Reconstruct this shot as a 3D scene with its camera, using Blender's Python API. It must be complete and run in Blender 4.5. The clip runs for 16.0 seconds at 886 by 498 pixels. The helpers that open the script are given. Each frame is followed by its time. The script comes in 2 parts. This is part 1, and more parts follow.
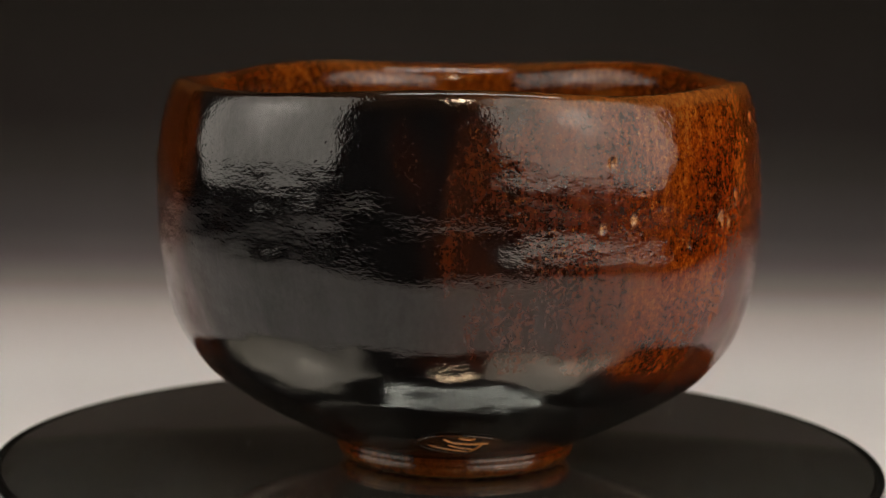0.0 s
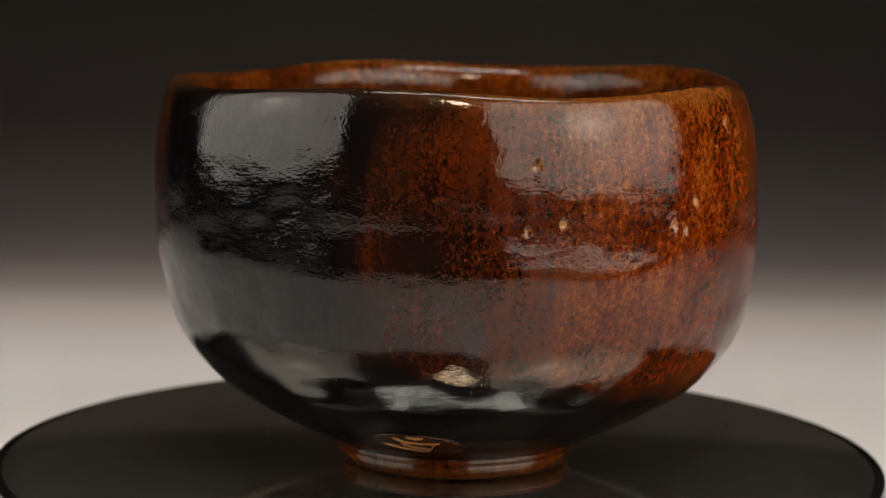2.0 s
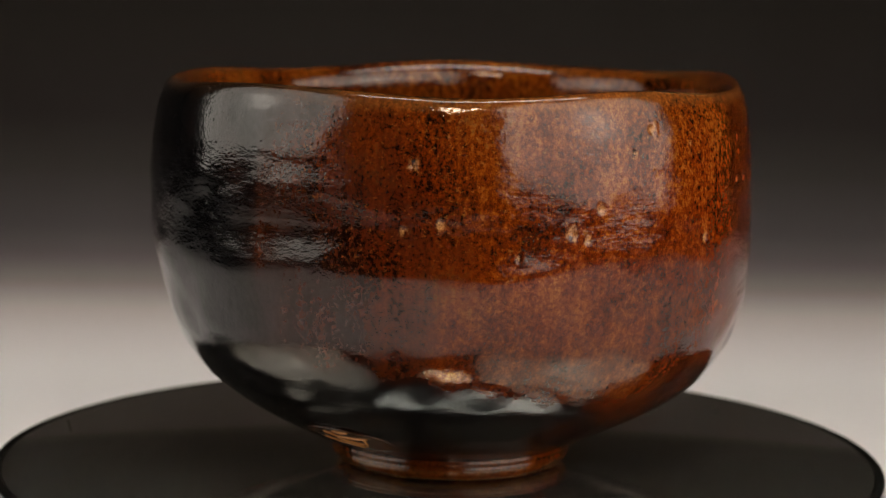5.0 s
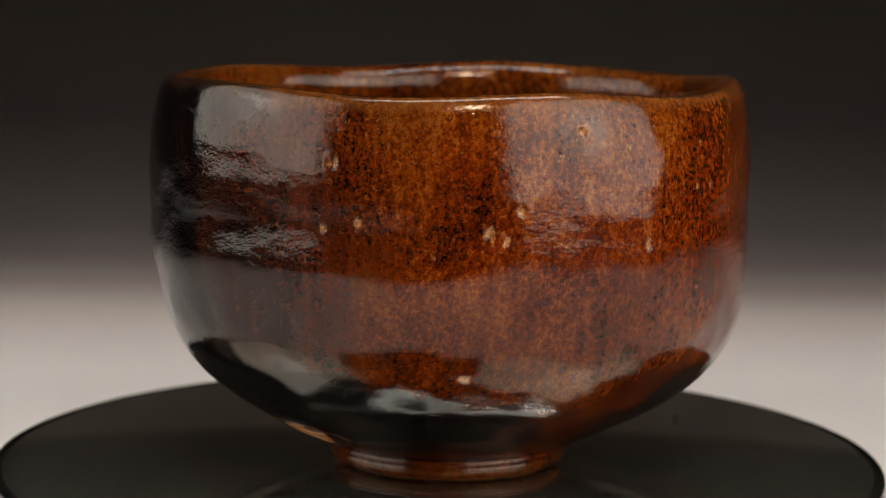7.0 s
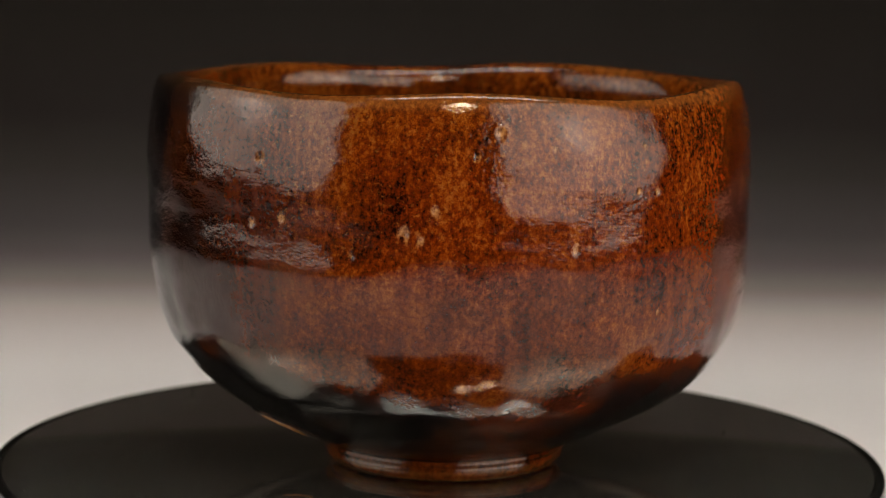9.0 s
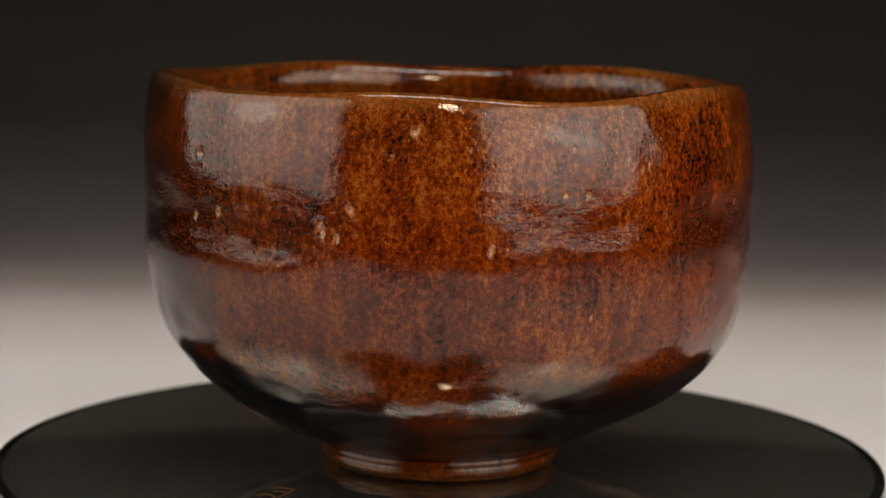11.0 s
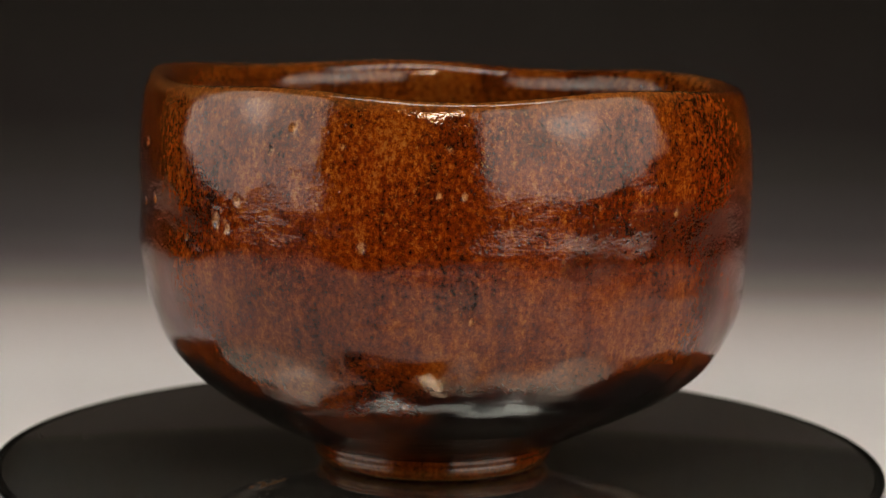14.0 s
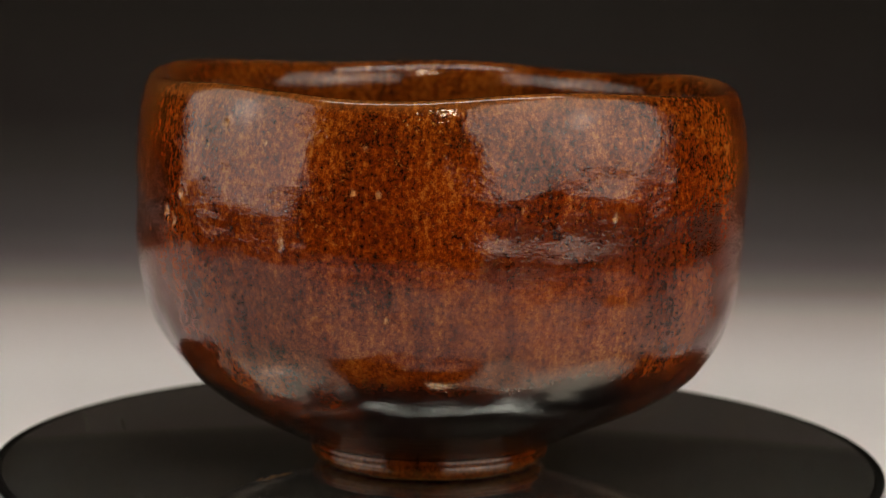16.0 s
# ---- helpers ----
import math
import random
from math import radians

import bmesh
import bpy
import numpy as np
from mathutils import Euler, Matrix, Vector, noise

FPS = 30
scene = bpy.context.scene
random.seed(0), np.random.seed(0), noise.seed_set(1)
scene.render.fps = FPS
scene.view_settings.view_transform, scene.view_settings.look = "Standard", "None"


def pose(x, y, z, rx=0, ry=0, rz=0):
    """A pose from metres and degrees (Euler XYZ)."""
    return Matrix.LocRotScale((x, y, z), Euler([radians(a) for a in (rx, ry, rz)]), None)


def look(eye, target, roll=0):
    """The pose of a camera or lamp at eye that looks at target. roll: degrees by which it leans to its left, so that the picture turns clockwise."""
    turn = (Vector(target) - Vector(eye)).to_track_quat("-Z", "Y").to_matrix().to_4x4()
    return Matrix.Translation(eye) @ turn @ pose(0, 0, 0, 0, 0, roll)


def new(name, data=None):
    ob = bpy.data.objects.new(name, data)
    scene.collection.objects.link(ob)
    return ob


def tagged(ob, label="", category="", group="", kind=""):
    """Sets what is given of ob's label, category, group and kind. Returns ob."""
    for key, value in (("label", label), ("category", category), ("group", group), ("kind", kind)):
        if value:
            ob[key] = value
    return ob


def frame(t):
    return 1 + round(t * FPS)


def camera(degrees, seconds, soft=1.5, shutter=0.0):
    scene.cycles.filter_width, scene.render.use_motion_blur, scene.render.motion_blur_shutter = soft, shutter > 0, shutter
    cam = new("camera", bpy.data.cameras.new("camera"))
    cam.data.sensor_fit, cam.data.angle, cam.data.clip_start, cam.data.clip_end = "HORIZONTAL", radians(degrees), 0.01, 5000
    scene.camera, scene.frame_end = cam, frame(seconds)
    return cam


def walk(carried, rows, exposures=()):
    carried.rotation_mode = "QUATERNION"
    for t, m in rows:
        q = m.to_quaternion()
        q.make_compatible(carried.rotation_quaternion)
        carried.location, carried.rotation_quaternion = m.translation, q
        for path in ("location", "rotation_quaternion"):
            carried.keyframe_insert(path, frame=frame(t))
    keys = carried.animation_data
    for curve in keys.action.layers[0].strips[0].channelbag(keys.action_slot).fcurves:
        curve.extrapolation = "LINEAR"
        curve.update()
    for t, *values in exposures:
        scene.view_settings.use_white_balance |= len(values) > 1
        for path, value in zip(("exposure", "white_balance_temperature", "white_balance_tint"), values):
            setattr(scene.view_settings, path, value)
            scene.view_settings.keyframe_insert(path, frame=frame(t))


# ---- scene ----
cam = camera(21.65, 16.0, soft=1.1)
EYE = Vector((0.0, -0.45007, 0.10590))
AIM = EYE + Vector((0.00082, 0.98986, -0.14204))
walk(cam, [(0.0, look(EYE, AIM, 0.78)), (16.0, look(EYE, AIM, 0.78))], exposures=[(0.0, 0.0), (16.0, 0.0)])
cam.data.dof.use_dof = True
cam.data.dof.focus_distance = 0.402
cam.data.dof.aperture_fstop = 20.0

# ---- light: two softboxes and one small warm lamp in a dark studio ----
world = bpy.data.worlds.new("studio_dark")
world.use_nodes = True
world.node_tree.nodes["Background"].inputs[0].default_value = (0.5, 0.48, 0.46, 1)
world.node_tree.nodes["Background"].inputs[1].default_value = 0.004
scene.world = world
SOFTBOX_GLOW = 1.55
LAMP_GLOW = 58.0

TURN_RATE = 6.93          # degrees a second, clockwise from above
BOWL_OFF = (0.00338, -0.00063)


# ---- helpers of this scene ----
def part(name, bm, material, parent, label=""):
    """One mesh object under a thing or a part."""
    me = bpy.data.meshes.new(name)
    bm.to_mesh(me)
    bm.free()
    return hang(name, me, material, parent, label)


def hang(name, me, material, parent, label=""):
    me.materials.append(material)
    ob = new(name, me)
    ob.parent = parent
    if label:
        tagged(ob, label)
    return ob


def smooth(me):
    me.polygons.foreach_set("use_smooth", [True] * len(me.polygons))


def box(bm, sx, sy, sz, m=Matrix(), bevel=0.0):
    made = bmesh.ops.create_cube(bm, size=1.0, matrix=m @ Matrix.Diagonal((sx, sy, sz, 1)))
    if bevel:
        edges = {e for v in made["verts"] for e in v.link_edges}
        bmesh.ops.bevel(bm, geom=list(edges), offset=bevel, segments=3, profile=0.5, affect="EDGES")


def lathe(bm, rings, steps, closed=False):
    """Rings of (radius, height) turned about z; a radius of 0 closes to a point."""
    rows = []
    for r, z in rings:
        if r <= 1e-6:
            rows.append([bm.verts.new((0, 0, z))])
        else:
            rows.append([bm.verts.new((r * math.cos(2 * math.pi * i / steps), r * math.sin(2 * math.pi * i / steps), z)) for i in range(steps)])
    for a, b in zip(rows, rows[1:]):
        for i in range(steps):
            j = (i + 1) % steps
            q = [a[i % len(a)], a[j % len(a)], b[j % len(b)], b[i % len(b)]]
            bm.faces.new(list(dict.fromkeys(q)))
    for f in bm.faces:
        f.smooth = True
    bmesh.ops.recalc_face_normals(bm, faces=bm.faces)


# ---- materials ----
def material(name):
    mat = bpy.data.materials.new(name)
    mat.use_nodes = True
    tree = mat.node_tree
    return mat, tree, tree.nodes["Principled BSDF"]


def node(tree, kind, **values):
    n = tree.nodes.new(kind)
    for key, value in values.items():
        n.inputs[key.replace("_", " ")].default_value = value
    return n


def noise_of(tree, vector, scale, detail=3.0, rough=0.55):
    n = node(tree, "ShaderNodeTexNoise", Scale=scale, Detail=detail, Roughness=rough)
    tree.links.new(vector, n.inputs["Vector"])
    return n.outputs["Fac"]


def stretched(tree, x, y, z):
    co = tree.nodes.new("ShaderNodeTexCoord")
    m = tree.nodes.new("ShaderNodeMapping")
    m.inputs["Scale"].default_value = (x, y, z)
    tree.links.new(co.outputs["Object"], m.inputs["Vector"])
    return m.outputs["Vector"]


def ramp(tree, fac, stops):
    n = tree.nodes.new("ShaderNodeValToRGB")
    els = n.color_ramp.elements
    while len(els) < len(stops):
        els.new(0.5)
    for e, (pos, col) in zip(els, stops):
        e.position, e.color = pos, (*col, 1)
    tree.links.new(fac, n.inputs["Fac"])
    return n.outputs["Color"]


def calc(tree, op, a, b=None, clamp=False):
    n = tree.nodes.new("ShaderNodeMath")
    n.operation, n.use_clamp = op, clamp
    for i, v in enumerate((a, b)):
        if v is None:
            continue
        if isinstance(v, (int, float)):
            n.inputs[i].default_value = v
        else:
            tree.links.new(v, n.inputs[i])
    return n.outputs[0]


def mix(tree, fac, a, b):
    n = tree.nodes.new("ShaderNodeMix")
    n.data_type = "RGBA"
    for sock, v in ((n.inputs[0], fac), (n.inputs[6], a), (n.inputs[7], b)):
        if isinstance(v, tuple):
            sock.default_value = (*v, 1)
        elif isinstance(v, (int, float)):
            sock.default_value = v
        else:
            tree.links.new(v, sock)
    return n.outputs[2]


def attribute(tree, name):
    n = tree.nodes.new("ShaderNodeAttribute")
    n.attribute_name = name
    return n.outputs["Fac"]


def plain(name, colour, rough, metal=0.0, grain=200.0, vary=0.25, bump=0.0):
    """A painted or metal surface with uneven tone and fine grain."""
    mat, tree, p = material(name)
    co = stretched(tree, 1, 1, 1)
    n = calc(tree, "ADD", calc(tree, "MULTIPLY", noise_of(tree, co, grain), 0.5), calc(tree, "MULTIPLY", noise_of(tree, co, grain / 12), 0.5))
    low = tuple(c * (1 - vary) for c in colour)
    high = tuple(min(1, c * (1 + vary)) for c in colour)
    tree.links.new(ramp(tree, n, [(0.3, low), (0.7, high)]), p.inputs["Base Color"])
    p.inputs["Metallic"].default_value = metal
    tree.links.new(calc(tree, "ADD", calc(tree, "MULTIPLY", n, 0.2), rough - 0.1), p.inputs["Roughness"])
    if bump:
        b = node(tree, "ShaderNodeBump", Strength=bump, Distance=0.001)
        tree.links.new(n, b.inputs["Height"])
        tree.links.new(b.outputs["Normal"], p.inputs["Normal"])
    return mat


def glow(name, colour, strength, spot=0.0, drop=0.0):
    """A lit diffuser; spot: how much brighter its middle is, over the lamp inside."""
    mat, tree, p = material(name)
    p.inputs["Base Color"].default_value = (0.8, 0.8, 0.8, 1)
    p.inputs["Emission Color"].default_value = (*colour, 1)
    p.inputs["Emission Strength"].default_value = strength
    if spot:
        co = stretched(tree, 1, 1, 0)
        co.node.inputs["Location"].default_value = (0, drop, 0)
        ln = tree.nodes.new("ShaderNodeVectorMath")
        ln.operation = "LENGTH"
        tree.links.new(co, ln.inputs[0])
        d = calc(tree, "DIVIDE", ln.outputs["Value"], 0.048)
        g = calc(tree, "DIVIDE", spot, calc(tree, "ADD", calc(tree, "POWER", d, 3.0), 1.0))
        tree.links.new(calc(tree, "MULTIPLY", calc(tree, "ADD", g, 1.0), strength), p.inputs["Emission Strength"])
    return mat


def glaze():
    """Glossy iron glaze: mottled amber to dark brown, pooling to black, tan where it has pitted or run thin."""
    mat, tree, p = material("iron_glaze")
    speck = noise_of(tree, stretched(tree, 1, 1, 0.8), 950, 7, 0.78)
    streak = noise_of(tree, stretched(tree, 1, 1, 0.08), 480, 4, 0.65)
    cloud = noise_of(tree, stretched(tree, 1, 1, 0.6), 90, 3, 0.5)
    fleck = tree.nodes.new("ShaderNodeMapRange")
    fleck.inputs["From Min"].default_value, fleck.inputs["From Max"].default_value = 0.56, 0.68
    tree.links.new(noise_of(tree, stretched(tree, 1, 1, 1.4), 1500, 3, 0.6), fleck.inputs["Value"])
    grain = tree.nodes.new("ShaderNodeTexVoronoi")
    grain.inputs["Scale"].default_value = 1900
    tree.links.new(stretched(tree, 1, 1, 0.8), grain.inputs["Vector"])
    cell = tree.nodes.new("ShaderNodeSeparateColor")
    tree.links.new(grain.outputs["Color"], cell.inputs[0])
    dark = attribute(tree, "pool")
    # thick glaze low on the wall is calmer than the speckled upper part
    vivid = calc(tree, "MULTIPLY", calc(tree, "SUBTRACT", speck, 0.5), calc(tree, "ADD", calc(tree, "MULTIPLY", attribute(tree, "peel"), 1.05), 0.26))
    vivid = calc(tree, "ADD", vivid, 0.5)
    tone = calc(tree, "ADD", vivid, calc(tree, "ADD", calc(tree, "MULTIPLY", streak, 0.30), calc(tree, "MULTIPLY", cloud, 0.55)))
    tone = calc(tree, "SUBTRACT", tone, calc(tree, "ADD", calc(tree, "MULTIPLY", dark, 0.22), 0.425))
    tone = calc(tree, "SUBTRACT", tone, calc(tree, "MULTIPLY", fleck.outputs["Result"], 0.10))
    tone = calc(tree, "ADD", tone, calc(tree, "MULTIPLY", calc(tree, "SUBTRACT", cell.outputs[0], 0.5), 0.08))
    brown = ramp(tree, tone, [(0.26, (0.009, 0.0026, 0.0010)), (0.37, (0.036, 0.0070, 0.0009)), (0.48, (0.081, 0.0146, 0.0010)), (0.58, (0.134, 0.0305, 0.0021)), (0.76, (0.26, 0.094, 0.015))])
    rusty = ramp(tree, tone, [(0.26, (0.011, 0.0020, 0.0008)), (0.37, (0.043, 0.0056, 0.0007)), (0.48, (0.087, 0.0112, 0.0008)), (0.58, (0.138, 0.0232, 0.0016)), (0.76, (0.26, 0.082, 0.013))])
    brown = mix(tree, attribute(tree, "iron"), brown, rusty)
    edge = calc(tree, "ADD", dark, calc(tree, "MULTIPLY", calc(tree, "SUBTRACT", speck, 0.5), 1.3))
    edge = calc(tree, "ADD", edge, calc(tree, "MULTIPLY", calc(tree, "SUBTRACT", cloud, 0.5), 0.9))
    n = tree.nodes.new("ShaderNodeMapRange")
    n.interpolation_type = "SMOOTHSTEP"
    n.inputs["From Min"].default_value, n.inputs["From Max"].default_value = 0.15, 0.95
    tree.links.new(edge, n.inputs["Value"])
    bare = calc(tree, "SUBTRACT", 1.0, n.outputs["Result"])
    col = mix(tree, calc(tree, "POWER", bare, 2.2), (0.0036, 0.0034, 0.0038), brown)
    thin = calc(tree, "MULTIPLY", attribute(tree, "thin"), calc(tree, "ADD", calc(tree, "MULTIPLY", speck, 1.4), -0.1), clamp=True)
    col = mix(tree, thin, col, (0.26, 0.11, 0.028))
    bright = tree.nodes.new("ShaderNodeMapRange")
    bright.inputs["From Min"].default_value, bright.inputs["From Max"].default_value = 0.585, 0.70
    tree.links.new(noise_of(tree, stretched(tree, 1, 1, 1.1), 1150, 4, 0.68), bright.inputs["Value"])
    rust = calc(tree, "MULTIPLY", calc(tree, "MULTIPLY", bright.outputs["Result"], calc(tree, "SUBTRACT", attribute(tree, "peel"), 0.35, clamp=True)), calc(tree, "MULTIPLY", calc(tree, "POWER", bare, 3.0), 0.85))
    col = mix(tree, rust, col, (0.30, 0.125, 0.030))
    spot = calc(tree, "ADD", calc(tree, "MULTIPLY", attribute(tree, "pit"), 0.95), calc(tree, "MULTIPLY", calc(tree, "SUBTRACT", speck, 0.5), 4.6))
    pit = calc(tree, "MULTIPLY", calc(tree, "SUBTRACT", spot, 0.30, clamp=True), attribute(tree, "pit"))
    col = mix(tree, pit, col, (0.42, 0.205, 0.072))
    tree.links.new(col, p.inputs["Base Color"])
    tree.links.new(calc(tree, "ADD", calc(tree, "MULTIPLY", speck, 0.06), 0.005), p.inputs["Roughness"])
    p.inputs["IOR"].default_value = 1.44
    # the gloss is uneven: faint brushed streaks and cloudy bloom
    sheen = calc(tree, "ADD", calc(tree, "MULTIPLY", streak, 0.22), calc(tree, "ADD", calc(tree, "MULTIPLY", cloud, 0.35), calc(tree, "MULTIPLY", speck, 0.43)))
    tree.links.new(sheen, p.inputs["Specular IOR Level"])
    ripple = noise_of(tree, stretched(tree, 1, 1, 1.7), 360, 3, 0.55)
    fine = noise_of(tree, stretched(tree, 1, 1, 1.3), 1500, 2, 0.5)
    dots = tree.nodes.new("ShaderNodeTexVoronoi")
    dots.inputs["Scale"].default_value = 420
    tree.links.new(stretched(tree, 1, 1, 1), dots.inputs["Vector"])
    hole = tree.nodes.new("ShaderNodeMapRange")
    hole.inputs["From Min"].default_value, hole.inputs["From Max"].default_value = 0.03, 0.16
    tree.links.new(dots.outputs["Distance"], hole.inputs["Value"])
    h = calc(tree, "ADD", calc(tree, "MULTIPLY", ripple, 0.46), calc(tree, "MULTIPLY", fine, 0.20))
    h = calc(tree, "MULTIPLY", h, attribute(tree, "peel"))
    h = calc(tree, "ADD", h, calc(tree, "MULTIPLY", calc(tree, "MULTIPLY", hole.outputs["Result"], 0.48), calc(tree, "POWER", attribute(tree, "peel"), 0.8)))
    h = calc(tree, "ADD", h, calc(tree, "ADD", calc(tree, "MULTIPLY", fine, 0.24), calc(tree, "MULTIPLY", ripple, 0.34)))
    # fine crazing where the glaze is thick
    craze = noise_of(tree, stretched(tree, 1, 1, 1), 3000, 1, 0.5)
    h = calc(tree, "ADD", h, calc(tree, "MULTIPLY", craze, calc(tree, "SUBTRACT", 0.50, calc(tree, "MULTIPLY", attribute(tree, "peel"), 0.44), clamp=True)))
    b = node(tree, "ShaderNodeBump", Strength=0.4, Distance=0.00020)
    tree.links.new(h, b.inputs["Height"])
    tree.links.new(b.outputs["Normal"], p.inputs["Normal"])
    return mat


def black_glass():
    """Dark mirror glass with a little haze."""
    mat, tree, p = material("dark_mirror")
    co = stretched(tree, 1, 1, 1)
    haze = noise_of(tree, co, 40, 4)
    tree.links.new(ramp(tree, haze, [(0.3, (0.58, 0.56, 0.51)), (0.7, (0.62, 0.60, 0.55))]), p.inputs["Base Color"])
    p.inputs["Metallic"].default_value = 0.955
    p.inputs["Specular Tint"].default_value = (0.54, 0.485, 0.40, 1)
    tree.links.new(calc(tree, "ADD", calc(tree, "MULTIPLY", haze, 0.012), 0.001), p.inputs["Roughness"])
    return mat


def falloff_paper():
    """Backdrop paper, the light's fall-off painted in: pale grey at its foot to black above."""
    mat, tree, p = material("painted_falloff_paper")
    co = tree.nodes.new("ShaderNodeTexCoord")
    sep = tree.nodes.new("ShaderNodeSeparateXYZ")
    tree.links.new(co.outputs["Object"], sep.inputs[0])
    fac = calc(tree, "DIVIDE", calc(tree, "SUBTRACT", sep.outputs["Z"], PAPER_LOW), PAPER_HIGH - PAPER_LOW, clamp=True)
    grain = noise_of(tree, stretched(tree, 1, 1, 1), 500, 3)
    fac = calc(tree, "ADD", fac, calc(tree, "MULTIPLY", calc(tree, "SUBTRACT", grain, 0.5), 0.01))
    tree.links.new(ramp(tree, fac, FALLOFF_STOPS), p.inputs["Base Color"])
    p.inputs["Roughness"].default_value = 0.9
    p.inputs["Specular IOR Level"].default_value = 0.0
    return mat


# paper colours by height; they carry the fall-off of light up the backdrop
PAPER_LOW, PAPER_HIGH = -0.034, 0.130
FALLOFF_STOPS = [(0.0, (0.8642, 0.8231, 0.8255)), (0.0244, (0.7208, 0.6625, 0.6645)), (0.058, (0.53, 0.4761, 0.4665)), (0.0976, (0.2461, 0.215, 0.2079)), (0.1415, (0.1138, 0.098, 0.101)),
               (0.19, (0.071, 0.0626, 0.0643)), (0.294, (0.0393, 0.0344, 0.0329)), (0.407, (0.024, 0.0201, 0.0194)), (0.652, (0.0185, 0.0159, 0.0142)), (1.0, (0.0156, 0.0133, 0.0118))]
GLAZE = glaze()
GLASS = black_glass()
PAPER = falloff_paper()
DARK_WALL = plain("dark_studio_paint", (0.02, 0.019, 0.018), 0.85, grain=60)
DARK_FLOOR = plain("dark_studio_floor", (0.03, 0.027, 0.024), 0.7, grain=40)
BLACK_METAL = plain("black_enamel", (0.012, 0.012, 0.012), 0.4, grain=300)
BLACK_GLOSS = plain("black_gloss", (0.006, 0.0065, 0.0055), 0.18, grain=300)
STEEL = plain("brushed_steel", (0.5, 0.5, 0.5), 0.3, metal=1.0, grain=400)
FABRIC = plain("black_fabric", (0.015, 0.015, 0.016), 0.9, grain=800)
TABLE_WOOD = plain("table_laminate", (0.25, 0.23, 0.2), 0.6, grain=80)
DIFFUSER = glow("lit_diffuser", (1.0, 0.895, 0.755), SOFTBOX_GLOW * 0.90, 2.0, 0.06)
DIFFUSER_DIM = glow("lit_dim_diffuser", (1.0, 0.91, 0.79), SOFTBOX_GLOW * 0.82, 2.0, 0.06)
DIFFUSER_TOP = glow("lit_top_diffuser", (0.97, 1.0, 0.94), SOFTBOX_GLOW * 1.28, 0.4)
BULB = glow("lit_bulb", (1.0, 0.72, 0.48), LAMP_GLOW)
DUST = plain("grey_dust", (0.06, 0.057, 0.05), 0.9, grain=3000)

# ---- the studio round the table ----
TABLE_TOP = -0.034
FLOOR_Z = TABLE_TOP - 0.75


def slab(name, sx, sy, sz, x, y, z, mat, label, category):
    bm = bmesh.new()
    box(bm, sx, sy, sz)
    me = bpy.data.meshes.new(name)
    bm.to_mesh(me)
    bm.free()
    me.materials.append(mat)
    ob = tagged(new(name, me), label, category, kind="structure")
    ob.location = (x, y, z)
    return ob


def studio():
    w, h = 4.0, 2.7
    slab("floor", w + 0.2, w + 0.2, 0.1, 0, 0, FLOOR_Z - 0.05, DARK_FLOOR, "dark grey studio floor", "floor")
    slab("ceiling", w + 0.2, w + 0.2, 0.1, 0, 0, FLOOR_Z + h + 0.05, DARK_WALL, "black painted studio ceiling", "ceiling")
    slab("wall_north", w + 0.2, 0.1, h, 0, w / 2 + 0.05, FLOOR_Z + h / 2, DARK_WALL, "black painted studio wall", "wall")
    slab("wall_south", w + 0.2, 0.1, h, 0, -w / 2 - 0.05, FLOOR_Z + h / 2, DARK_WALL, "black painted studio wall", "wall")
    slab("wall_east", 0.1, w, h, w / 2 + 0.05, 0, FLOOR_Z + h / 2, DARK_WALL, "black painted studio wall", "wall")
    slab("wall_west", 0.1, w, h, -w / 2 - 0.05, 0, FLOOR_Z + h / 2, DARK_WALL, "black painted studio wall", "wall")


def work_table():
    ob = tagged(new("work_table"), "plain laminate work table under the backdrop paper", "table")
    ob.location = (0, 0.12, FLOOR_Z)
    top = TABLE_TOP - 0.002 - FLOOR_Z
    bm = bmesh.new()
    box(bm, 1.3, 1.0, 0.03, pose(0, 0, top - 0.015), 0.004)
    part("tabletop", bm, TABLE_WOOD, ob)
    for x in (-0.58, 0.58):
        for y in (-0.43, 0.43):
            bm = bmesh.new()
            box(bm, 0.05, 0.05, top - 0.03, pose(x, y, (top - 0.03) / 2), 0.004)
            part("leg", bm, BLACK_METAL, ob)


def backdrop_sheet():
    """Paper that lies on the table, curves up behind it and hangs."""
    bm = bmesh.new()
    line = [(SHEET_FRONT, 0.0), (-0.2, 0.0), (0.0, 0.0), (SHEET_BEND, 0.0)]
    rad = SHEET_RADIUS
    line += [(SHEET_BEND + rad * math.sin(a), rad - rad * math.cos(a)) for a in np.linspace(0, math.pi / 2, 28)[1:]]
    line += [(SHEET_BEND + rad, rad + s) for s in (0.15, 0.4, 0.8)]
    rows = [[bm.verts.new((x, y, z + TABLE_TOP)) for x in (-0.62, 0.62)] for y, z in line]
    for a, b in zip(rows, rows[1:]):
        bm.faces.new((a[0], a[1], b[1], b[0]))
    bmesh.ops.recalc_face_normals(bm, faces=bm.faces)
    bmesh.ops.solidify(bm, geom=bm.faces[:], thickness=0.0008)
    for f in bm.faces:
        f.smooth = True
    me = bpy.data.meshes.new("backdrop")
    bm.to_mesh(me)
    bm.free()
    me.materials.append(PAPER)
    tagged(new("backdrop", me), "paper backdrop with painted light fall-off, pale grey to black", "backdrop", kind="structure")


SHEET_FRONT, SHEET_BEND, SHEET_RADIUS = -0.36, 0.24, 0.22


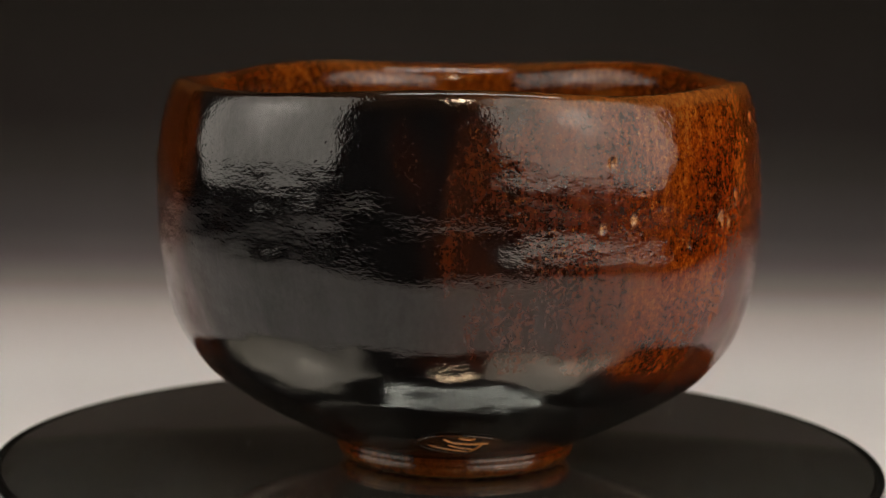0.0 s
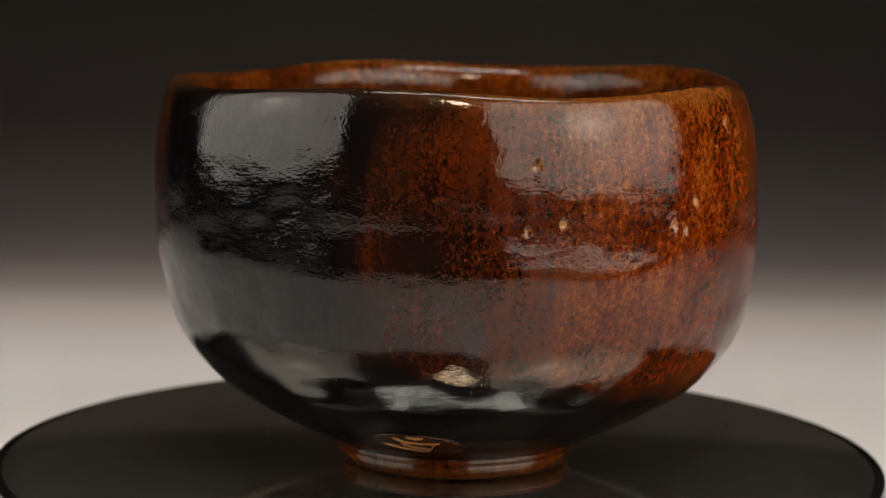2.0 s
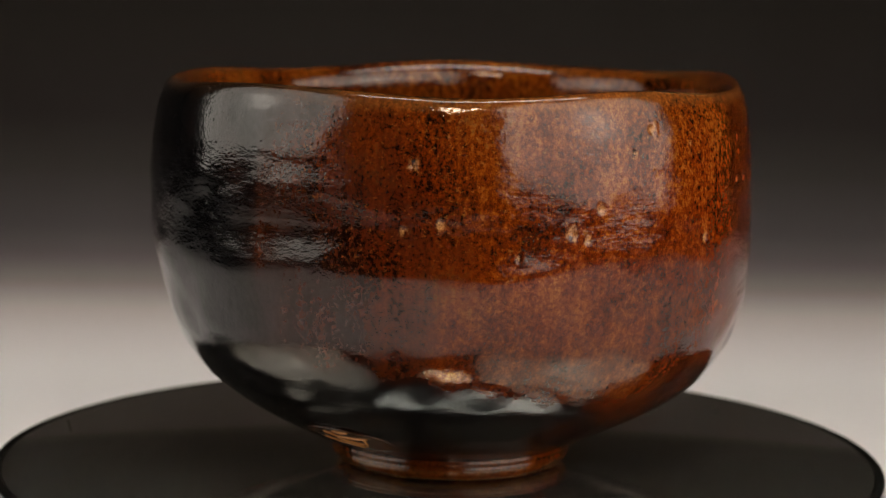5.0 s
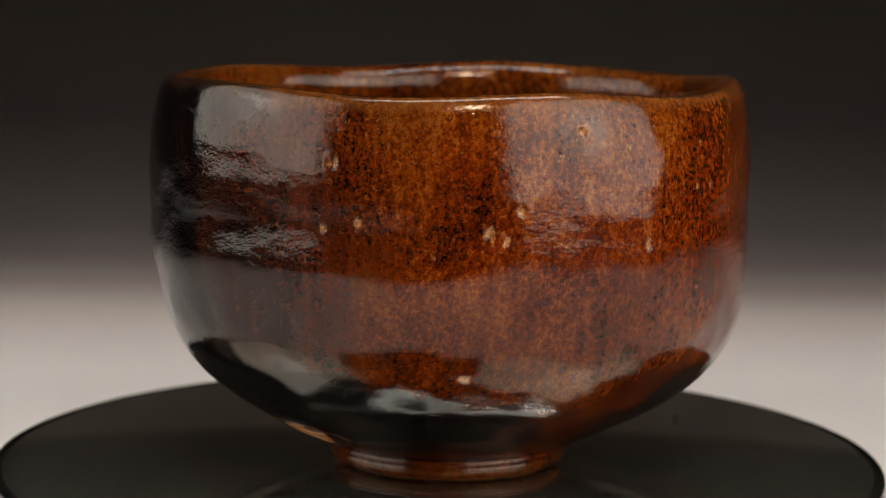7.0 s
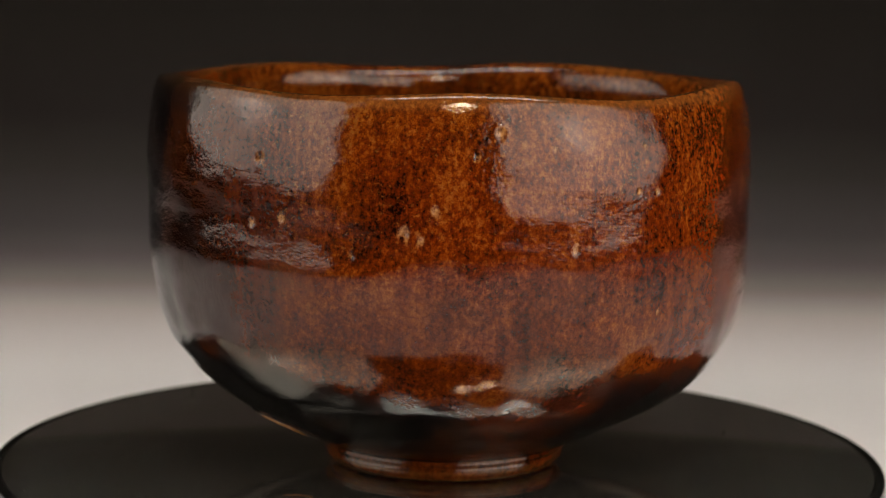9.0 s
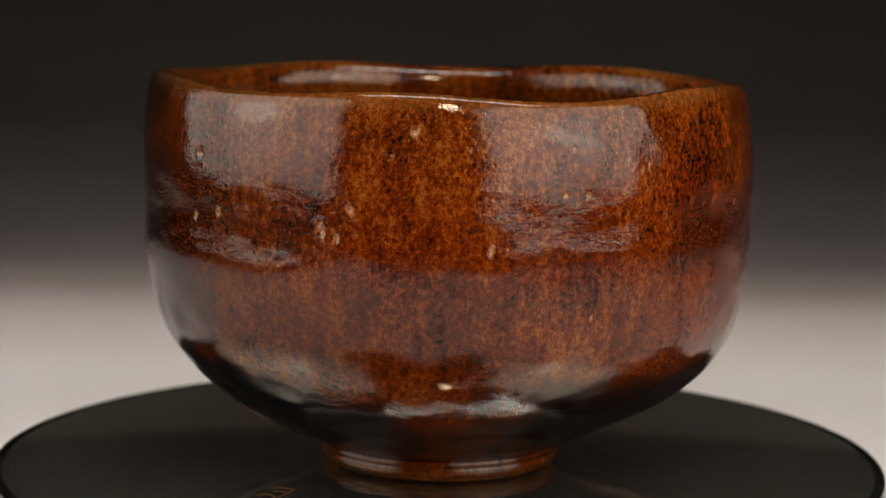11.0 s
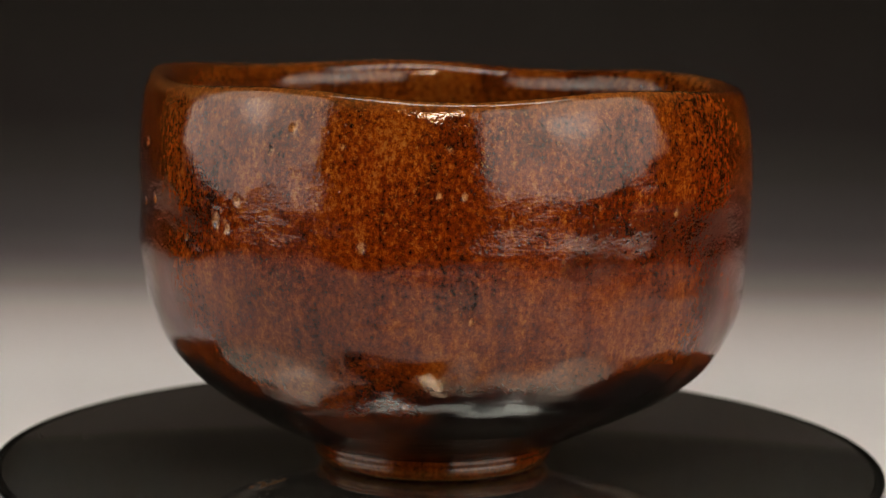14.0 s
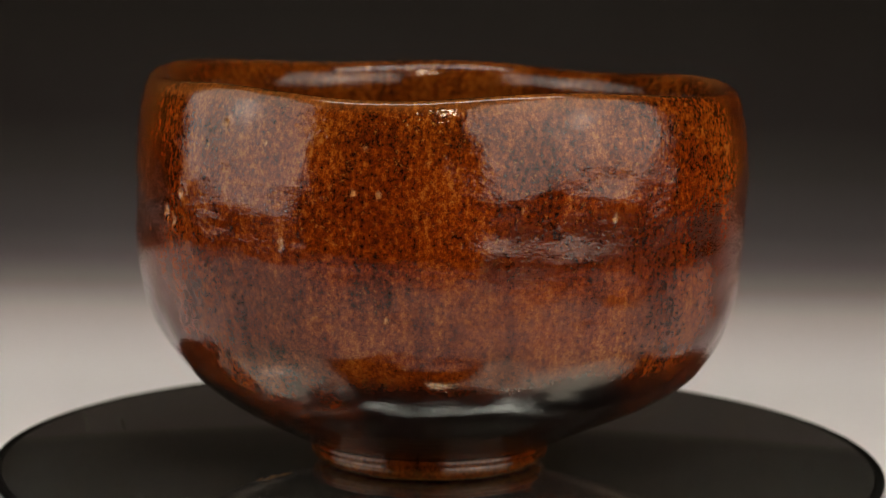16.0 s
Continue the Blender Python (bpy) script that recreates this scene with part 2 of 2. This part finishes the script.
# ---- lights as things ----
def softbox(x, y, z, wide, high, lit, hung=False):
    """An upright softbox on a stand, its diffuser turned to the bowl, or one that hangs level."""
    ob = tagged(new("softbox"), "black softbox with a lit white diffuser on a stand", "studio light", group="studio softboxes")
    m = look((x, y, z), (0, 0, z)) if not hung else pose(x, y, z)
    ob.matrix_world = m
    bm = bmesh.new()
    rad, steps = 0.09, 8
    ring = []
    for cx, cy, a0 in ((1, 1, 0), (-1, 1, 90), (-1, -1, 180), (1, -1, 270)):
        for k in range(steps + 1):
            a = radians(a0 + 90 * k / steps)
            ring.append((cx * (wide / 2 - rad) + rad * math.cos(a), cy * (high / 2 - rad) + rad * math.sin(a)))
    bm.faces.new([bm.verts.new((u, v, 0.0)) for u, v in ring])
    bmesh.ops.solidify(bm, geom=bm.faces[:], thickness=0.002)
    part("diffuser", bm, lit, ob, "glowing white fabric diffuser")
    bm = bmesh.new()
    front = [bm.verts.new((u * 1.02, v * 1.02, -0.004)) for u, v in ring]
    lip = [bm.verts.new((u * 1.02, v * 1.02, 0.012)) for u, v in ring]
    back = [bm.verts.new((u * 0.22, v * 0.22, 0.32)) for u, v in ring]
    for a, b in ((front, lip), (lip, back)):
        for i in range(len(a)):
            j = (i + 1) % len(a)
            bm.faces.new((a[i], a[j], b[j], b[i]))
    bm.faces.new(back)
    part("housing", bm, FABRIC, ob)
    low = m.inverted() @ Vector((x * 1.4, y * 1.4, FLOOR_Z)) if not hung else Vector((0, 0, 0.3))
    high_end = m.inverted() @ Vector((x * 1.4, y * 1.4, z + 0.18)) if not hung else Vector((0, 0, FLOOR_Z + 2.7 - z))
    bm = bmesh.new()
    axis = high_end - low
    turned = axis.to_track_quat("Z", "Y").to_matrix().to_4x4()
    bmesh.ops.create_cone(bm, cap_ends=True, segments=16, radius1=0.016, radius2=0.012, depth=axis.length, matrix=Matrix.Translation((high_end + low) / 2) @ turned)
    part("stand", bm, STEEL, ob)
    return ob


def small_lamp(x, y, z):
    ob = tagged(new("spot_lamp"), "small warm spot lamp above the turntable", "studio light")
    ob.matrix_world = look((x, y, z), (0, 0, 0.05))
    bm = bmesh.new()
    bmesh.ops.create_cone(bm, cap_ends=True, segments=24, radius1=LAMP_RADIUS, radius2=LAMP_RADIUS, depth=0.004, matrix=pose(0, 0, -0.004))
    part("bulb", bm, BULB, ob, "glowing warm lamp face")
    bm = bmesh.new()
    lathe(bm, [(LAMP_RADIUS + 0.001, -0.012), (LAMP_RADIUS + 0.003, -0.012), (LAMP_RADIUS + 0.003, 0.05), (0.008, 0.07), (0.0, 0.07)], 24)
    part("housing", bm, BLACK_METAL, ob)
    bm = bmesh.new()
    up = ob.matrix_world.inverted() @ Vector((x, y * 1.12, FLOOR_Z + 2.7))
    low = Vector((0, 0, 0.068))
    axis = up - low
    bmesh.ops.create_cone(bm, cap_ends=True, segments=12, radius1=0.006, radius2=0.006, depth=axis.length, matrix=Matrix.Translation((up + low) / 2) @ axis.to_track_quat("Z", "Y").to_matrix().to_4x4())
    part("rod", bm, BLACK_METAL, ob)


LAMP_RADIUS = 0.034

# ---- turntable ----
DISC = 0.0875
RING = 0.0020


def turntable():
    ob = tagged(new("turntable"), "round dark mirror turntable on a low black base", "turntable")
    bm = bmesh.new()
    lathe(bm, [(0, 0), (DISC - RING - 0.0003, 0), (DISC - RING, -0.0002), (DISC - RING, -0.0058), (0, -0.0058)], 256)
    part("platter", bm, GLASS, ob, "dark mirror glass platter")
    bm = bmesh.new()
    lathe(bm, [(DISC - RING + 0.0001, -0.0058), (DISC - RING + 0.0001, -0.0002), (DISC - RING + 0.0004, 0.0), (DISC - 0.0008, 0.0), (DISC - 0.0004, -0.0001), (DISC - 0.0001, -0.0005), (DISC, -0.0012), (DISC, -0.0050), (DISC - 0.0008, -0.0058), (DISC - RING + 0.0001, -0.0058)], 256)
    part("edge_ring", bm, BLACK_GLOSS, ob, "glossy black edge ring")
    bm = bmesh.new()
    lathe(bm, [(0.0, -0.0064), (0.070, -0.0064), (0.071, -0.008), (0.071, -0.013), (0.0, -0.013)], 96)
    part("carrier", bm, BLACK_METAL, ob)
    bm = bmesh.new()
    lathe(bm, [(0.0, -0.0134), (0.076, -0.0134), (0.079, -0.017), (0.079, TABLE_TOP + 0.001), (0.0, TABLE_TOP + 0.001)], 96)
    part("base", bm, BLACK_METAL, ob)
    rng = random.Random(5)
    for k in range(14):
        bm = bmesh.new()
        r, a = 0.03 + 0.055 * rng.random() ** 0.5, rng.random() * 6.28
        bmesh.ops.create_icosphere(bm, subdivisions=1, radius=0.00010 + 0.00013 * rng.random(), matrix=pose(r * math.cos(a), r * math.sin(a), 0.0001, 0, 0, 57 * a) @ Matrix.Diagonal((1.0, 2.2, 0.5, 1)))
        part("dust_speck", bm, DUST, ob)
    return ob


# ---- the tea bowl ----
PROFILE = [(0.0196, 0.0000), (0.0209, 0.0004), (0.0220, 0.0009), (0.0227, 0.0015), (0.0231, 0.0022), (0.0233, 0.0029), (0.02315, 0.0035), (0.0234, 0.0041), (0.0233, 0.0047), (0.0240, 0.0052), (0.0264, 0.0061), (0.0298, 0.0077), (0.0347, 0.0102),
           (0.0396, 0.0128), (0.0440, 0.0155), (0.0477, 0.0184), (0.0510, 0.0221), (0.0538, 0.0262), (0.0557, 0.0310), (0.05694, 0.0370), (0.05803, 0.0440),
           (0.05839, 0.0520), (0.05839, 0.0600), (0.05747, 0.0680), (0.0565, 0.0720), (0.0558, 0.0739), (0.0552, 0.0748), (0.0544, 0.0752), (0.0534, 0.0750), (0.0522, 0.0742),
           (0.0512, 0.0722), (0.0511, 0.0670), (0.0522, 0.0580), (0.0520, 0.0480), (0.0500, 0.0370), (0.0450, 0.0260), (0.0360, 0.0165), (0.0200, 0.0115), (0.0, 0.0105)]
RIM_WAVE = [0.522, 0.481, 0.235, -0.071, 0.197, 0.028, -0.107, -0.05, 0.588, -0.178, 0.059, 0.026, -0.087, 0.063]
# bulges of the hand-made wall: turn count, cosine and sine weights in mm at three powers of the height
BULGE = [(1, (-0.639, 0.042, -0.089), (-0.097, -0.369, 0.347)), (2, (0.397, 0.282, 0.486), (-0.110, 0.077, -0.399)),
         (3, (-0.732, -0.103, 0.0), (-0.209, -0.024, 0.0)), (4, (0.455, 0.019, 0.0), (0.085, 0.052, 0.0))]
# pits in the glaze: angle in degrees, height, radius in mm
PITS = [(27.3, 0.0639, 1.30), (32.0, 0.0539, 1.00), (25.6, 0.0526, 0.95), (55.0, 0.0526, 1.40), (60.3, 0.0565, 1.15), (71.4, 0.0696, 1.20), (84.6, 0.0497, 1.15), (67.3, 0.0657, 0.75), (45.7, 0.0482, 0.80), (81.0, 0.0669, 0.55), (102.0, 0.0589, 0.80), (103.4, 0.0372, 0.70), (99.5, 0.0670, 0.65), (113.0, 0.0729, 0.50), (57.9, 0.0512, 1.00), (33.2, 0.0690, 0.50), (144.3, 0.0542, 0.70), (97.6, 0.0590, 0.80)]


def step(lo, hi, v):
    s = np.clip((v - lo) / (hi - lo), 0, 1)
    return s * s * (3 - 2 * s)


def hump(phi, mid, half, soft):
    """1 within half degrees of mid, falling to 0 over soft more."""
    d = np.abs((phi - mid + 180) % 360 - 180)
    return 1 - step(half, half + soft, d)


def wander(pts, scale, seed):
    off = Vector((seed * 3.1, seed * 1.7, seed * 2.3))
    return np.array([noise.noise(Vector(q) * scale + off) for q in pts.tolist()])


def resample(line, count):
    """A smooth curve through the profile, finer where it bends at the foot and lip."""
    p = np.array(line)
    d = np.concatenate([[0], np.cumsum(np.sqrt(np.hypot(*np.diff(p, axis=0).T)))])
    m = np.gradient(p, d, axis=0)
    s = np.linspace(0, d[-1], count)
    i = np.clip(np.searchsorted(d, s, side="right") - 1, 0, len(d) - 2)
    h = (d[i + 1] - d[i])[:, None]
    u = ((s - d[i]) / (d[i + 1] - d[i]))[:, None]
    return ((1 + 2 * u) * (1 - u) ** 2) * p[i] + (u * (1 - u) ** 2) * h * m[i] + (u * u * (3 - 2 * u)) * p[i + 1] + (u * u * (u - 1)) * h * m[i + 1]


def bowl_wall(phi, r, z, outer):
    """Carry the even profile to the bowl's hand-made form. phi in degrees."""
    a = np.radians(phi)
    zz = (z - 0.045) / 0.035
    dr = np.zeros_like(r)
    for k, c, s in BULGE:
        dr += np.cos(k * a) * (c[0] + c[1] * zz + c[2] * zz ** 2) + np.sin(k * a) * (s[0] + s[1] * zz + s[2] * zz ** 2)
    r = r + dr * 0.001 * step(0.007, 0.022, z) * step(0.0, 0.03, r)
    swell = step(0.009, 0.017, z) * (1 - step(0.033, 0.046, z))
    r = r + outer * swell * (0.0008 * hump(phi, 170, 35, 40) - 0.0006 * hump(phi, -5, 45, 35))
    rim = np.zeros_like(z)
    for k in range(7):
        rim += RIM_WAVE[2 * k] * np.cos((k + 1) * a) + RIM_WAVE[2 * k + 1] * np.sin((k + 1) * a)
    z = z + rim * 0.001 * step(0.046, 0.0752, z)
    # a soft throwing step round the belly
    fall = step(0.0455, 0.0530, z) - 0.9 * step(0.056, 0.075, z)
    r = r - outer * 0.00038 * fall * (0.42 * hump(phi, 25, 25, 25) + 0.2 * hump(phi, -22, 8, 14) + 0.35 * hump(phi, 140, 22, 24))
    # the belly sits lower on two sides of the wall
    sag = 2 * step(0.034, 0.053, z) - step(0.018, 0.034, z) - step(0.053, 0.077, z)
    r = r - outer * sag * (0.00058 * hump(phi, 10, 22, 32) + 0.00012 * hump(phi, 118, 20, 26))
    # a flat pressed by the palm
    r = r - outer * 0.00020 * step(0.049, 0.060, z) * hump(phi, 82, 14, 12)
    # fine turning marks above the foot
    marks = 0.00003 * np.sin(z * 2 * math.pi / 0.0011 + 2.0 * np.sin(3 * a) + 1.5 * np.sin(z * 900)) * (1 - step(0.0112, 0.0142, z)) * step(0.0042, 0.006, z)
    r = r + outer * marks * (0.3 + hump(phi, 120, 40, 30))
    return r, z


def tea_bowl():
    ob = tagged(new("tea_bowl"), "glazed stoneware tea bowl, amber brown running to black", "bowl")
    steps = 840
    line = resample(PROFILE, 420)
    cut = int(np.argmin(np.hypot(line[:, 0] - 0.0233, line[:, 1] - 0.0047) + (np.arange(len(line)) > 200)))
    top = int(np.argmax(line[:, 1]))
    phi1 = np.arange(steps) * 360.0 / steps - 180
    for name, lo, hi in (("foot_ring", 0, cut), ("body", cut, len(line) - 1)):
        rows = line[lo:hi + 1]
        if name == "foot_ring":
            rows = np.concatenate([[(0.0165, 0.003), (0.0175, 0.0008), (0.0186, 0.0)], rows])
        n = len(rows)
        outer = np.ones(n) if name == "foot_ring" else 1.0 - step(top - lo - 4, top - lo + 4, np.arange(n).astype(float))
        P = np.tile(phi1, n)
        R, Z, O = (np.repeat(v, steps) for v in (rows[:, 0], rows[:, 1], outer))
        R, Z = bowl_wall(P, R, Z, O)
        a = np.radians(P)
        pts = np.stack([R * np.sin(a), -R * np.cos(a), Z], 1)
        lump = wander(pts, 55, 1) * (0.00016 + 0.00012 * (Z < 0.036)) + wander(pts * (1, 1, 1.8), 130, 2) * 0.00008 + wander(pts * (1, 1, 2.2), 330, 3) * 0.000022
        lump = lump + wander(pts * (1, 1, 1.3), 115, 21) * 0.00016 * step(0.03, 0.045, Z) * O
        lump = lump + (wander(pts * (1, 1, 0.7), 78, 8) * 0.00040 + wander(pts * (1, 1, 1.2), 150, 22) * 0.00024) * step(0.012, 0.02, Z) * (1 - step(0.032, 0.040, Z)) * O
        fade = step(0.0, 0.004, Z) * step(0.0, 0.01, R)
        R = R + lump * fade
        pit = np.zeros(len(P))
        if name == "body":
            R, pit = press_pits(P, R, Z, O)
        dark, thin = glaze_masks(P, R, Z, O, pts, name)
        # the glaze lies smoother where it is thick, low on the wall
        peel = np.clip(0.40 + 0.50 * step(0.036, 0.056, Z) + 0.35 * wander(pts, 60, 12), 0.15, 1.3)
        # redder iron in the glaze on the side away from the black pool, amber under the lip
        iron = np.clip(hump(P + 30 * wander(pts, 40, 31), 108, 62, 45) * (1 - 0.75 * step(0.058, 0.073, Z + 0.006 * wander(pts, 90, 32))), 0, 1) * (0.4 + 0.5 * step(0.038, 0.050, Z)) * O
        pts = np.stack([R * np.sin(a) + BOWL_OFF[0], -R * np.cos(a) + BOWL_OFF[1], Z], 1)
        if name == "body":
            pts[-steps:] = pts[-steps:].mean(axis=0)
        i = np.arange(steps)
        j = (i + 1) % steps
        faces = np.concatenate([np.stack([k * steps + i, k * steps + j, (k + 1) * steps + j, (k + 1) * steps + i], 1) for k in range(n - 1)])
        me = bpy.data.meshes.new(name)
        me.from_pydata(pts.tolist(), [], faces.tolist())
        for key, val in (("pool", dark), ("pit", pit), ("thin", thin), ("peel", peel), ("iron", iron)):
            at = me.attributes.new(key, "FLOAT", "POINT")
            at.data.foreach_set("value", val.astype(np.float32))
        smooth(me)
        hang(name, me, GLAZE, ob, "glossy brown foot ring with thin glaze" if name == "foot_ring" else "mottled amber and black glazed wall")
    return ob


def press_pits(P, R, Z, O):
    a = np.radians(P)
    WOB = wander(np.stack([R * np.sin(a), R * np.cos(a), Z], 1), 1100, 9)
    pit = np.zeros(len(P))
    for deg, z, mm in PITS:
        near = ((P - deg + 180) % 360 - 180) * math.pi / 180 * 0.0585
        d = np.hypot(near, (Z - z) * 0.85) / (mm * 0.00118) * (1 + 0.25 * WOB)
        m = (d < 3) & (O > 0.5)
        R = R - np.where(m, 0.00042 * mm * np.exp(-(d / 0.34) ** 2) - 0.00007 * mm * np.exp(-((d - 0.75) / 0.35) ** 2), 0)
        pit = np.maximum(pit, np.where(m, np.exp(-(d / 0.75) ** 2), 0))
    return R, pit


def glaze_masks(P, R, Z, O, pts, name):
    """Where the glaze pools black, where it is darker low down, and where it runs thin over edges."""
    w1 = wander(pts, 45, 5)
    w2 = wander(pts * (1, 1, 0.35), 160, 6)
    Pn = P + w1 * 10 + w2 * 14
    edge = 64 * (1 - step(0.016, 0.031, Z)) + 6
    dark = step(-84, -34, Pn) * (1 - step(edge - 40, edge + 34, Pn))
    dark = np.maximum(dark, 0.44 * step(-62, -38, Pn) * (1 - step(10, 52, Pn)) * (1 - 0.3 * step(0.056, 0.068, Z)))
    dark = np.maximum(dark, 0.32 * hump(Pn, -88, 26, 24))
    zn = Z + w1 * 0.003
    dark = np.maximum(dark, 0.30 * hump(Pn, 146, 14, 18) * step(0.040, 0.047, zn) * (1 - step(0.052, 0.060, zn)))
    dark = np.maximum(dark, 0.68 * hump(Pn, 122, 18, 36) * (1 - step(0.0190, 0.0290, zn)))
    # all round, darker towards the foot
    low = 0.30 * (1 - step(0.014, 0.026, zn))
    dark = np.maximum(dark, low) * O
    # inside, a little darker towards the bottom
    dark = np.maximum(dark, (1 - O) * (0.10 + 0.25 * (1 - step(0.040, 0.066, Z))))
    if name == "foot_ring":
        dark = dark * 0.25
    thin = np.exp(-((R - 0.0546) / 0.0013) ** 2) * step(0.0722, 0.0742, Z) * 0.4
    thin = thin + 0.7 * step(0.0002, 0.0007, Z) * (1 - step(0.0008, 0.0018, Z)) + 0.25 * np.exp(-((Z - 0.0024) / 0.0006) ** 2) * (R < 0.03)
    if name == "foot_ring":
        thin = thin + 0.04 + 0.7 * np.clip(wander(pts, 420, 41), 0, 1) * (1 - step(0.0018, 0.0034, Z))
    return np.clip(dark, 0, 1), np.clip(thin * (1 - 0.8 * dark), 0, 1)


def maker_seal(bowl):
    """The oval mark pressed under the belly, a shallow rim with a few raised strokes."""
    lab = "oval pressed seal with raised strokes"

    def on_wall(u, v, lift, lean=0.10):
        # u along the turn, v up the slope, metres
        u, v = 1.12 * u, 1.15 * (v - lean * u)
        r0, z0 = 0.0350 + v * 0.86, 0.0104 + v * 0.51
        a = SEAL_ANGLE + u / r0
        rr = np.interp(z0, [q[1] for q in PROFILE[:20]], [q[0] for q in PROFILE[:20]])
        rw, zw = bowl_wall(np.array([math.degrees(a)]), np.array([rr]), np.array([z0]), np.array([0.0]))
        rr, zz = rw[0] + lift * 0.47, zw[0] - lift * 0.88
        return (rr * math.sin(a) + BOWL_OFF[0], -rr * math.cos(a) + BOWL_OFF[1], zz)

    bm = bmesh.new()
    rings = []
    for f, lift in ((1.0, -0.0002), (0.97, 0.00006), (0.9, 0.00002), (0.6, 0.0), (0.3, 0.0)):
        rings.append([bm.verts.new(on_wall(0.0078 * f * math.cos(t), 0.0047 * f * math.sin(t), lift + 0.00012)) for t in np.linspace(0, 2 * math.pi, 49)[:-1]])
    mid = bm.verts.new(on_wall(0, 0, 0.00012))
    for a, b in zip(rings, rings[1:]):
        for k in range(48):
            bm.faces.new((a[k], a[(k + 1) % 48], b[(k + 1) % 48], b[k]))
    for k in range(48):
        bm.faces.new((rings[-1][k], rings[-1][(k + 1) % 48], mid))
    for f in bm.faces:
        f.smooth = True
    bmesh.ops.recalc_face_normals(bm, faces=bm.faces)
    seal = part("seal", bm, SEAL_GLAZE, bowl, lab)
    bars = [([(0.0078 * math.cos(t), 0.0047 * math.sin(t)) for t in np.linspace(0, 2 * math.pi, 60)], 0.00016),
            ([(-0.0034, 0.0030), (-0.0018, 0.0010), (0.0010, 0.0004), (0.0040, 0.0008)], 0.00029),
            ([(-0.0010, 0.0036), (0.0006, 0.0030), (0.0018, 0.0034)], 0.00034),
            ([(-0.0058, -0.0006), (-0.0030, -0.0024), (0.0012, -0.0040)], 0.00022),
            ([(-0.0026, -0.0002), (-0.0008, -0.0016), (0.0018, -0.0024)], 0.00024),
            ([(0.0030, 0.0002), (0.0022, -0.0020), (0.0010, -0.0040)], 0.00024)]
    for pts, rad in bars:
        fine = []
        for p, q in zip(pts, pts[1:]):
            for k in range(4):
                fine.append((p[0] + (q[0] - p[0]) * k / 4, p[1] + (q[1] - p[1]) * k / 4))
        fine.append(pts[-1])
        bm = bmesh.new()
        rows = []
        path = [Vector(on_wall(u, v, 0.0001, 0.10 if rad < 0.0002 else 0.0)) for u, v in fine]
        for k, c in enumerate(path):
            way = (path[min(k + 1, len(path) - 1)] - path[max(k - 1, 0)]).normalized()
            out = Vector((c.x * 0.51 / 0.035, c.y * 0.51 / 0.035, -0.86)).normalized()
            side = way.cross(out).normalized()
            g = rad * (0.45 if k in (0, len(path) - 1) else 1.0)
            rows.append([bm.verts.new(c + side * g * math.cos(t) + out * g * math.sin(t)) for t in np.linspace(0, 2 * math.pi, 9)[:-1]])
        for a, b in zip(rows, rows[1:]):
            for i in range(8):
                bm.faces.new((a[i], a[(i + 1) % 8], b[(i + 1) % 8], b[i]))
        bm.faces.new(rows[0][::-1])
        bm.faces.new(rows[-1])
        for f in bm.faces:
            f.smooth = True
        bmesh.ops.recalc_face_normals(bm, faces=bm.faces)
        part("rim" if rad < 0.0002 else "stroke", bm, SEAL_GLAZE if rad < 0.0002 else STROKE_GLAZE, seal)


SEAL_ANGLE = radians(2.0)
STROKE_GLAZE = plain("amber_ridge_glaze", (0.30, 0.130, 0.036), 0.14, grain=900, vary=0.4)
SEAL_GLAZE = plain("thin_amber_glaze", (0.032, 0.0095, 0.002), 0.16, grain=900, vary=0.6)

studio()
work_table()
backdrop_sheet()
softbox(-0.4315, -0.128, 0.284, 0.56, 0.508, DIFFUSER_DIM)
softbox(0.295, -0.268, 0.249, 0.51, 0.438, DIFFUSER)
softbox(0.07, -0.19, 0.75, 0.70, 0.22, DIFFUSER_TOP, True)
small_lamp(0.025, -0.48, 0.415)
TABLE = turntable()
BOWL = tea_bowl()
maker_seal(BOWL)


def motions():
    for thing in (TABLE, BOWL):
        walk(thing, [(float(t), pose(0, 0, 0, 0, 0, -TURN_RATE * t)) for t in range(17)])


motions()
